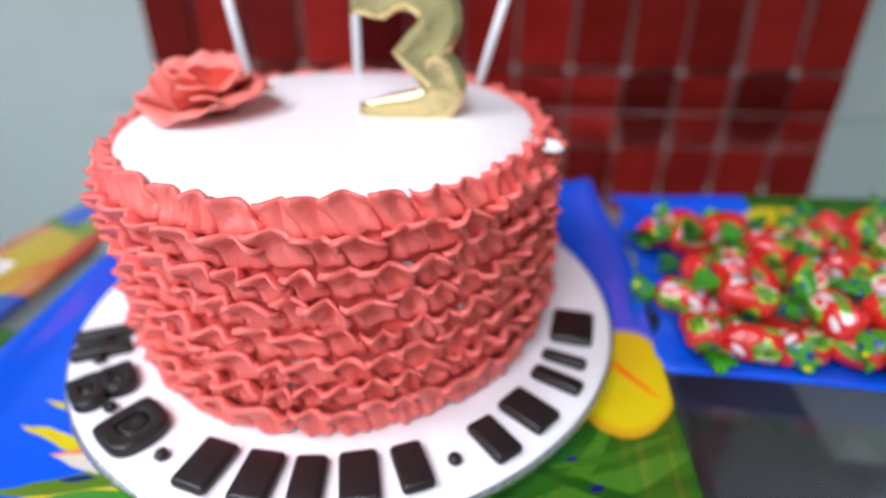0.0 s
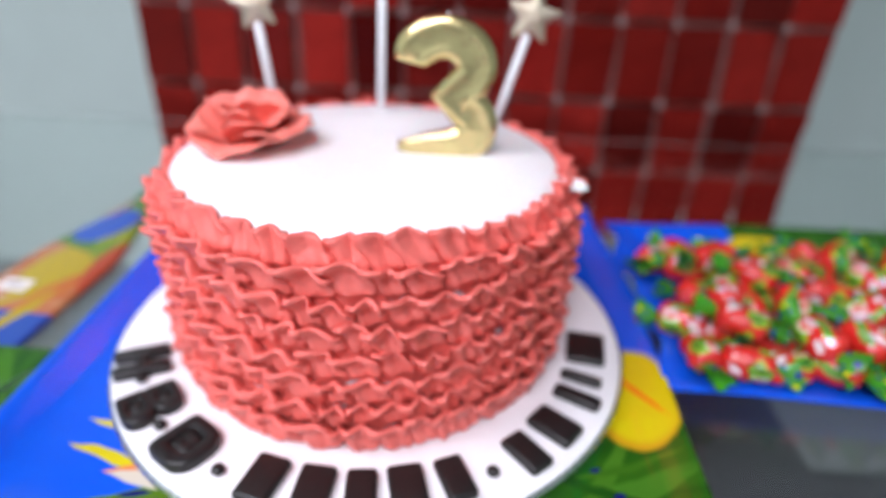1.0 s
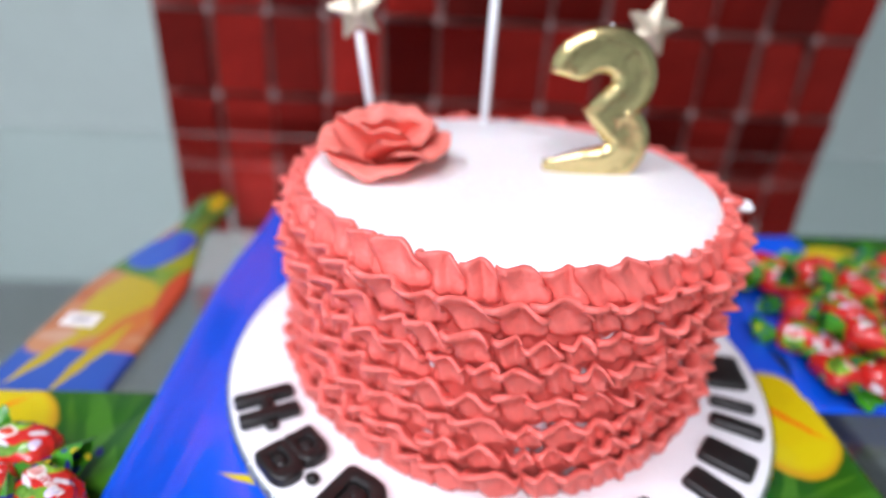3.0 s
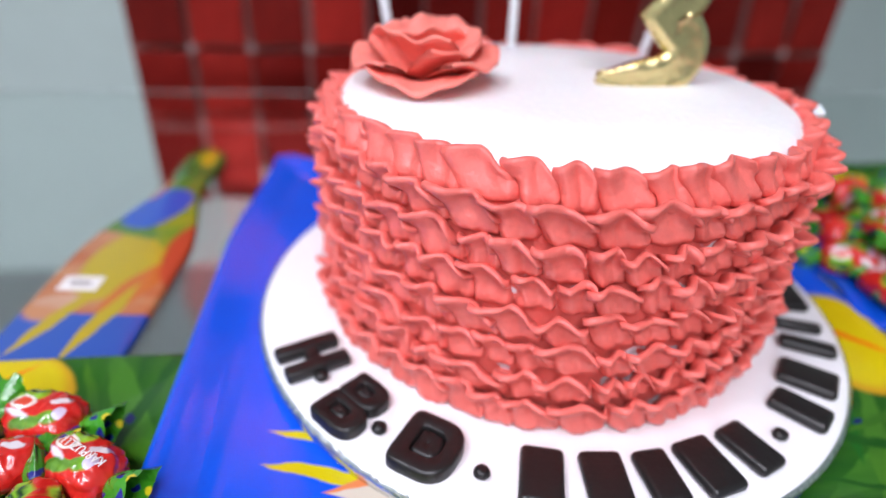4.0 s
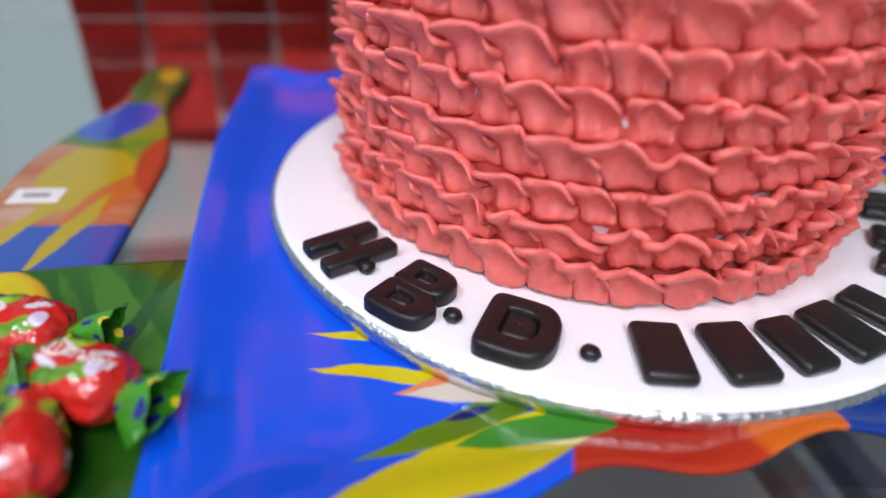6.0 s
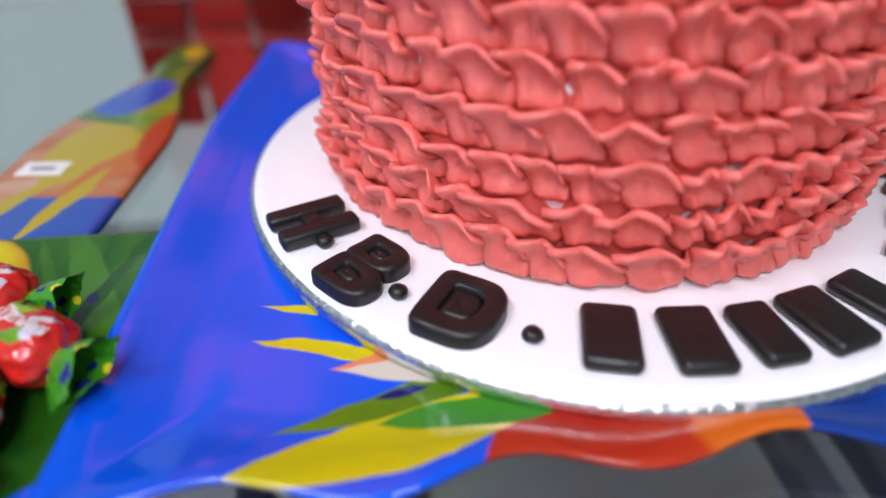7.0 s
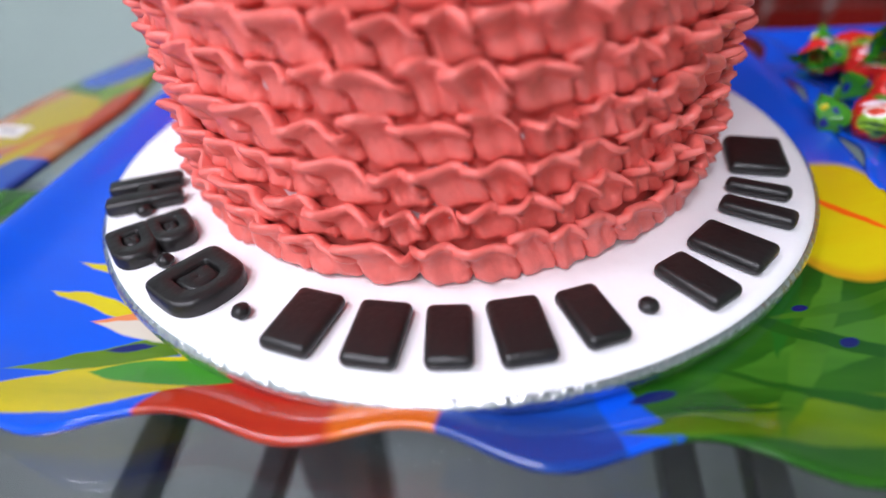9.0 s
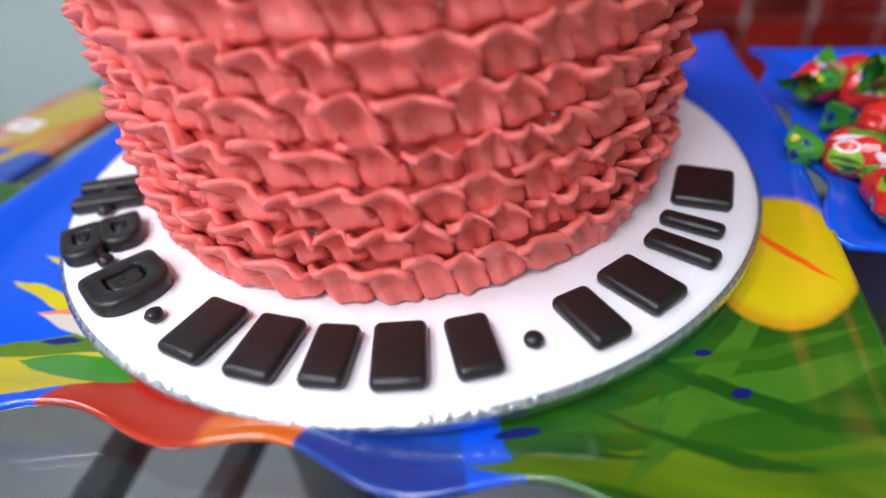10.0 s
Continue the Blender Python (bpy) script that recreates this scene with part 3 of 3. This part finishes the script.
def bowl(w, hgt, ox, oy, n=48):
    """A loop that is square on one side and round on the other."""
    pts = []
    for k in range(n):
        a = math.tau * k / n
        c, t = math.cos(a), math.sin(a)
        e = 2 / 2.6 if c > 0 else 2 / 7
        pts.append((ox + w / 2 * math.copysign(abs(c) ** e, c), oy + hgt / 2 * math.copysign(abs(t) ** e, t)))
    return pts


def slab_ring(outer, inner, thick):
    n, b = len(outer), 0.0014

    def point(i, j):
        o, p = Vector(outer[i]), Vector(inner[i])
        d = (o - p).normalized()
        at, z = ((p, 0), (p, thick - 0.0004), (p + d * 0.0005, thick), (o - d * b, thick), (o - d * b * 0.3, thick - b * 0.3), (o, thick - b), (o, 0))[j]
        z -= 0.0003 * noise.noise(Vector((at.x * 150, at.y * 150, 3))) if z else 0
        return (at.x, at.y, z)

    return grid(n, 7, point, closed_u=True)


def merge(parts):
    me = bpy.data.meshes.new("tmp")
    out = parts[0]
    for bm in parts[1:]:
        bm.to_mesh(me)
        bm.free()
        out.from_mesh(me)
    bpy.data.meshes.remove(me)
    return out


def scaled(loop, k):
    mx, my = sum(p[0] for p in loop) / len(loop), sum(p[1] for p in loop) / len(loop)
    return [(mx + (x - mx) * k, my + (y - my) * k) for x, y in loop]


def plug(loop, thick):
    bm = slab_ring(loop, scaled(loop, 0.02), thick)
    bmesh.ops.recalc_face_normals(bm, faces=bm.faces)
    return bm


def letter(ch, angle, r):
    """A cut fondant letter with pressed-in counters, its foot towards the board's rim."""
    t, plugs = 0.0052, []
    if ch == "H":
        bm = merge([box(0.0068, 0.026, t, -0.0062, 0, t / 2, 0.0015, 3), box(0.0068, 0.026, t, 0.0062, 0, t / 2, 0.0015, 3), box(0.012, 0.006, t - 0.0006, 0, 0, t / 2 - 0.0003, 0.0012, 2)])
    elif ch == "D":
        inner = bowl(0.0105, 0.0120, 0.0, 0)
        bm = slab_ring(bowl(0.0225, 0.0250, 0, 0), inner, t)
        plugs = [plug(scaled(inner, 0.93), t - 0.0007)]
    else:
        top, low = bowl(0.0068, 0.0052, -0.001, 0.0062), bowl(0.0078, 0.0056, -0.0006, -0.0062)
        bm = merge([slab_ring(bowl(0.0185, 0.0140, -0.0008, 0.0064), top, t), slab_ring(bowl(0.0205, 0.0145, 0, -0.0062), low, t - 0.0002)])
        plugs = [plug(scaled(top, 0.9), t - 0.0007), plug(scaled(low, 0.9), t - 0.0007)]
    bmesh.ops.recalc_face_normals(bm, faces=bm.faces)
    ob = part("fondant_letter", bm, M["fondant"])
    x, y = around(angle, r)
    ob.matrix_basis = pose(x, y, BOARD + 0.0001, 0, 0, angle + 90)
    tagged(ob, "black fondant letter %s lying on the cake board" % ch, "letter", "fondant letters")
    for p in plugs:
        part("counter", p, M["fondant"], ob)
    return ob


for ch, angle, r in (("H", -156.8, 0.1178), ("B", -140.9, 0.1182), ("D", -124.8, 0.1168)):
    letter(ch, angle, r)


def bar(angle, r, w, hgt):
    x, y = around(angle, r)
    ob = part("fondant_bar", box(w, hgt, 0.0048, 0, 0, 0.0024, 0.0022, 4), M["fondant"])
    ob.matrix_basis = pose(x, y, BOARD + 0.0001, 0, 0, angle + 90)
    tagged(ob, "plain black fondant bar lying on the cake board", "fondant bar", "fondant bars")


for angle, r, w, hgt in ((-105.6, 0.1155, 0.0148, 0.0230), (-95.1, 0.1155, 0.0148, 0.0230), (-85.8, 0.1155, 0.0125, 0.0215), (-76.6, 0.1155, 0.0148, 0.0230), (-66.9, 0.1155, 0.0125, 0.0215),
                         (-50.3, 0.1180, 0.0125, 0.0215), (-40.0, 0.1165, 0.0150, 0.0225), (-28.8, 0.1165, 0.0080, 0.0230), (-21.8, 0.1145, 0.0060, 0.0205), (-9.5, 0.1140, 0.0240, 0.0200)):
    bar(angle, r, w, hgt)


def dot(angle, r, seed):
    rnd = random.Random(seed)
    bm = bmesh.new()
    bmesh.ops.create_icosphere(bm, subdivisions=3, radius=0.0028)
    for v in bm.verts:
        v.co *= 1 + 0.12 * noise.noise(v.co * 600 + Vector((seed, 0, 0)))
        v.co.z = v.co.z * 0.75 + 0.0019
    ob = part("icing_dot", bm, M["fondant"])
    x, y = around(angle, r)
    ob.matrix_basis = pose(x, y, BOARD, 0, 0, rnd.uniform(0, 360))
    tagged(ob, "small glossy black icing dot on the board", "icing dot", "icing dots")


for i, (angle, r) in enumerate(((-151.3, 0.1188), (-134.3, 0.119), (-115.1, 0.1184), (-59.0, 0.118))):
    dot(angle, r, i)


# ---- decorations on the cake ----
def petal(parent, turn, lean, size, lift, out, curl=0.3):
    """A cupped petal with a rolled, uneven rim."""
    nu, nv = 21, 13

    def point(i, j):
        a, b = 2 * i / (nu - 1) - 1, j / (nv - 1)
        wid = size * 0.78 * math.sin(math.pi * (0.12 + 0.52 * b)) ** 0.6
        reach = size * b * (1 - 0.34 * abs(a) ** 2.6 * b)
        tilt = radians(lean + 26 * (1 - b) * 0.2 - 60 * curl * max(0, b - 0.7))
        wave = 0.0011 * b * math.sin(4.2 * a + 1.3 * turn) + 0.0008 * b * math.sin(9 * a + turn)
        return (wid * a, out + reach * math.cos(tilt) - 0.0045 * a * a * (1 - b), lift + reach * math.sin(tilt) + 0.0060 * a * a * b * (0.4 + 0.6 * b) + wave)

    def skin(i, j):
        x, y, z = point(i, j if j < nv else 2 * nv - 1 - j)
        return (x, y, z - (0.0 if j < nv else 0.0012))

    bm = grid(nu, 2 * nv, skin, closed_v=True)
    bmesh.ops.recalc_face_normals(bm, faces=bm.faces)
    bmesh.ops.rotate(bm, verts=bm.verts, cent=(0, 0, 0), matrix=Matrix.Rotation(radians(turn), 3, "Z"))
    return part("petal", bm, M["petal"], parent)


def sugar_flower():
    e = tagged(empty("sugar_flower", -0.0675, 0.3255, TOP + 0.0002), "coral sugar paste flower with cupped overlapping petals", "flower")
    for k in range(5):
        petal(e, 72 * k + 24, (14, 24, 16, 28, 20)[k], 0.0285, 0.0020, 0.002, 0.45)
    for k in range(4):
        petal(e, 90 * k + 50, (44, 56, 40, 60)[k], 0.0250, 0.0026, 0.001, 0.3)
    petal(e, 20, 74, 0.0215, 0.0040, 0.000)
    petal(e, 190, 72, 0.0200, 0.0040, -0.001)
    return e


sugar_flower()


def number_candle():
    """A gold figure three, its foot pushed into the cake."""
    path = []
    for k in range(25):
        a = radians(172 - (172 + 46) * k / 24)
        path.append((0.0150 * math.cos(a), 0.0425 + 0.0128 * math.sin(a)))
    path.append((0.0030, 0.0280))
    for k in range(19):
        a = radians(58 - (58 + 92) * k / 18)
        path.append((0.0150 * math.cos(a) + 0.0010, 0.0150 + 0.0115 * math.sin(a)))
    path += [(0.0005 - 0.0045 * k, 0.0035 + 0.0004 * k) for k in range(1, 6)]
    prof = [(-1, -0.35), (-0.86, -0.62), (-0.62, -1), (-0.5, -0.92), (0.5, -0.92), (0.62, -1), (0.86, -0.62), (1, -0.35), (1, 0.35), (0.62, 1), (-0.62, 1), (-1, 0.35)]
    half, deep = 0.0096, 0.0046
    pts = [Vector((x, 0, z)) for x, z in path]

    def point(i, j):
        d = (pts[min(i + 1, len(pts) - 1)] - pts[max(i - 1, 0)]).normalized()
        side = Vector((d.z, 0, -d.x))
        end = min(i, len(pts) - 1 - i)
        k = 0.80 + 0.2 * smooth01(end / 3)
        k *= 1 - 0.72 * smooth01((i - 43) / 7)
        return pts[i] + side * prof[j][0] * half * k + Vector((0, prof[j][1] * deep * k, 0))

    bm = grid(len(pts), len(prof), point, closed_v=True)
    bm.verts.ensure_lookup_table()
    for i in (0, len(pts) - 1):
        bm.faces.new([bm.verts[i * len(prof) + k] for k in range(len(prof))])
    bmesh.ops.recalc_face_normals(bm, faces=bm.faces)
    ob = part("number_candle", bm, M["gold"])
    ob.matrix_basis = pose(0.0258, 0.3240, TOP - 0.001, -3, -2, 3)
    tagged(ob, "gold foil candle shaped as the figure 3", "candle")
    part("wick", tube([(0.002, 0, 0.062), (0.0022, 0, 0.0655)], 0.0007, 8), M["rod"], ob)


number_candle()


def star_candle(foot, head, tilt, label):
    """A faceted star on a white stick."""
    e = tagged(empty("star_candle", *foot), label, "candle", "star candles")
    d = Vector(head) - Vector(foot)
    n = d.normalized()
    part("stick", tube([-0.02 * n, d * 0.4, d - n * 0.010], 0.0023, 14), M["rod"], e, "thin white plastic stick")
    bm = bmesh.new()
    R, r, t = 0.0185, 0.0085, 0.0048
    rim = [bm.verts.new(((R if k % 2 == 0 else r) * math.sin(math.pi * k / 5), 0, (R if k % 2 == 0 else r) * math.cos(math.pi * k / 5))) for k in range(10)]
    f, b = bm.verts.new((0, -t, 0)), bm.verts.new((0, t, 0))
    for k in range(10):
        bm.faces.new((rim[k], rim[(k + 1) % 10], f))
        bm.faces.new((rim[(k + 1) % 10], rim[k], b))
    bmesh.ops.recalc_face_normals(bm, faces=bm.faces)
    bmesh.ops.bevel(bm, geom=list(bm.edges), offset=0.0008, segments=2, affect="EDGES")
    bmesh.ops.transform(bm, matrix=Matrix.Translation(d) @ pose(0, 0, 0, -3, tilt, 0), verts=bm.verts)
    part("star", bm, M["star"], e, "champagne gold metallic star", smooth=False)
    top = d + Vector((math.sin(radians(tilt)) * R, 0, math.cos(radians(tilt)) * R))
    part("wick", tube([top - Vector((0, 0, 0.002)), top + Vector((0.0006, 0, 0.006))], 0.0008, 8), M["rod"], e)


STAR = "champagne gold star candle on a white stick, stuck in the cake"
star_candle((-0.077, 0.400, TOP - 0.003), (-0.086, 0.408, 0.9145), -12, STAR)
star_candle((-0.014, 0.403, TOP - 0.003), (-0.013, 0.412, 0.9430), 3, STAR)
star_candle((0.055, 0.393, TOP - 0.003), (0.0715, 0.402, 0.9150), 10, STAR)


# ---- the printed paddle ----
def paddle():
    def half_width(v):
        # v from the blade's end (-0.125) to the handle's end (0.125)
        if v > 0.075:
            return 0.0125 * math.sqrt(max(0.0, 1 - max(0, (v - 0.112) / 0.0131) ** 2)) + 0.0005
        return 0.0115 + 0.0185 * smooth01((0.075 - v) / 0.10)

    rows = 60
    prof = [(-1, 0.3), (-0.96, 0.8), (-0.9, 1), (0.9, 1), (0.96, 0.8), (1, 0.3), (1, -0.6), (0.96, -1), (-0.96, -1), (-1, -0.6)]

    def point(i, j):
        v = -0.125 + 0.25 * i / (rows - 1)
        return (prof[j][0] * half_width(v), v, prof[j][1] * 0.002 + 0.0022)

    bm = grid(rows, len(prof), point, closed_v=True)
    bm.verts.ensure_lookup_table()
    for i in (0, rows - 1):
        bm.faces.new([bm.verts[i * len(prof) + k] for k in range(len(prof))])
    bmesh.ops.recalc_face_normals(bm, faces=bm.faces)
    ob = part("cake_server", bm, M["paddle"])
    ob.matrix_basis = pose(-0.2165, 0.399, GLASS + 0.0003, 0, 0, -6)
    tagged(ob, "flat cake server printed with bright parrot plumage", "cake server")
    st = part("sticker", box(0.019, 0.012, 0.0003, -0.012, -0.051, 0.0044), M["label"], ob, "small white price sticker", smooth=False)
    part("printed_bar", box(0.010, 0.003, 0.0002, -0.012, -0.051, 0.0047), M["print_grey"], st, smooth=False)


paddle()


# ---- candies ----
def candy_model():
    e = empty("wrapped_candy")
    tagged(e, "twist-wrapped candy in shiny red and green foil", "candy", "wrapped candies")
    n, m = 28, 40

    def body(i, j):
        u = -1 + 2 * i / (n - 1)
        r = 0.0078 * (1 - abs(u) ** 4.0) ** 0.5 + 0.0018
        a = math.tau * j / m
        pleat = 1 + 0.13 * abs(u) ** 2.5 * math.sin(a * 8) + 0.05 * math.sin(a * 3 + 4 * u) + 0.09 * noise.noise(Vector((9 * u, 2 * math.cos(a), 2 * math.sin(a))))
        return (0.0135 * u, r * pleat * math.cos(a), 0.88 * r * pleat * math.sin(a))

    part("wrapper", grid(n, m, body, closed_v=True), M["wrapper"], e)
    for s in (-1, 1):
        def fan(i, j):
            u = i / 9
            a = math.tau * j / 28
            r = 0.0020 + 0.0078 * u ** 0.7
            flat = 0.75 - 0.35 * u
            fold = 1 + 0.12 * u * math.sin(a * 5 + s) + 0.10 * u * math.sin(a * 9 + 2 * s)
            return (0.0120 * u * (1 + 0.10 * math.sin(a * 3 + s)) + 0.0006 * u * math.sin(9 * a), r * fold * math.cos(a), flat * r * fold * math.sin(a) + 0.002 * u * math.sin(2 * a))

        bm = grid(10, 28, fan, closed_v=True)
        ob = part("twist_end", bm, M["twist"], e, "crumpled green foil twist")
        ob.matrix_basis = pose(s * 0.0128, 0, 0, 20 * s, 0, 0 if s > 0 else 180)
    return e


CANDY = candy_model()
CANDY.matrix_basis = pose(-0.2070, 0.2485, TRAY + 0.0095, 10, 2, -18)
near = [(-0.190, 0.2310, 0.0105, 0, -5, -38), (-0.198, 0.2115, 0.0095, 60, 4, -72), (-0.217, 0.2330, 0.0095, 150, 0, 30), (-0.222, 0.2140, 0.009, 230, 3, 100),
        (-0.237, 0.2450, 0.0095, 80, 0, 62), (-0.213, 0.1940, 0.009, 300, 0, -25), (-0.243, 0.2190, 0.0095, 20, 0, 10), (-0.237, 0.1950, 0.0095, 40, 0, 75), (-0.263, 0.2330, 0.0095, 110, 0, -40)]
for x, y, z, rx, ry, rz in near:
    made = copy_thing(CANDY, pose(x + 0.004, y - 0.006, TRAY + z, rx, ry, rz))
    if rx == 0:
        # the flavour's name, upside down to the walker
        cu = bpy.data.curves.new("flavour_name", "FONT")
        cu.body, cu.size, cu.extrude, cu.align_x, cu.align_y = "KARPUZLU", 0.0042, 0.00012, "CENTER", "CENTER"
        tmp = new("flavour_name", cu)
        me = bpy.data.meshes.new_from_object(tmp.evaluated_get(bpy.context.evaluated_depsgraph_get()))
        bpy.data.objects.remove(tmp)
        me.materials.clear()
        me.materials.append(M["ink"])
        for v in me.vertices:
            v.co.z += 0.0086 - v.co.y ** 2 / 0.018
        word = new("flavour_name", me)
        word.parent = made
        word.matrix_basis = pose(0.003, 0.0005, 0, 0, 0, 180)
rnd = random.Random(11)
placed = []
tries = 0
while len(placed) < 58 and tries < 6000:
    tries += 1
    x, y = rnd.uniform(0.162, 0.405), rnd.uniform(0.284, 0.408)
    if any(math.hypot(x - a, y - b) < 0.0185 for a, b in placed):
        continue
    placed.append((x, y))
    copy_thing(CANDY, pose(x, y, TRAY + 0.0095 + 0.004 * rnd.random(), rnd.uniform(0, 360), rnd.uniform(-14, 14), rnd.uniform(0, 360)))
upper = []
tries = 0
while len(upper) < 24 and tries < 4000:
    tries += 1
    x, y = rnd.uniform(0.180, 0.390), rnd.uniform(0.298, 0.392)
    if any(math.hypot(x - a, y - b) < 0.0225 for a, b in upper):
        continue
    upper.append((x, y))
    copy_thing(CANDY, pose(x, y, TRAY + 0.0225 + 0.004 * rnd.random(), rnd.uniform(0, 360), rnd.uniform(-18, 18), rnd.uniform(0, 360)))
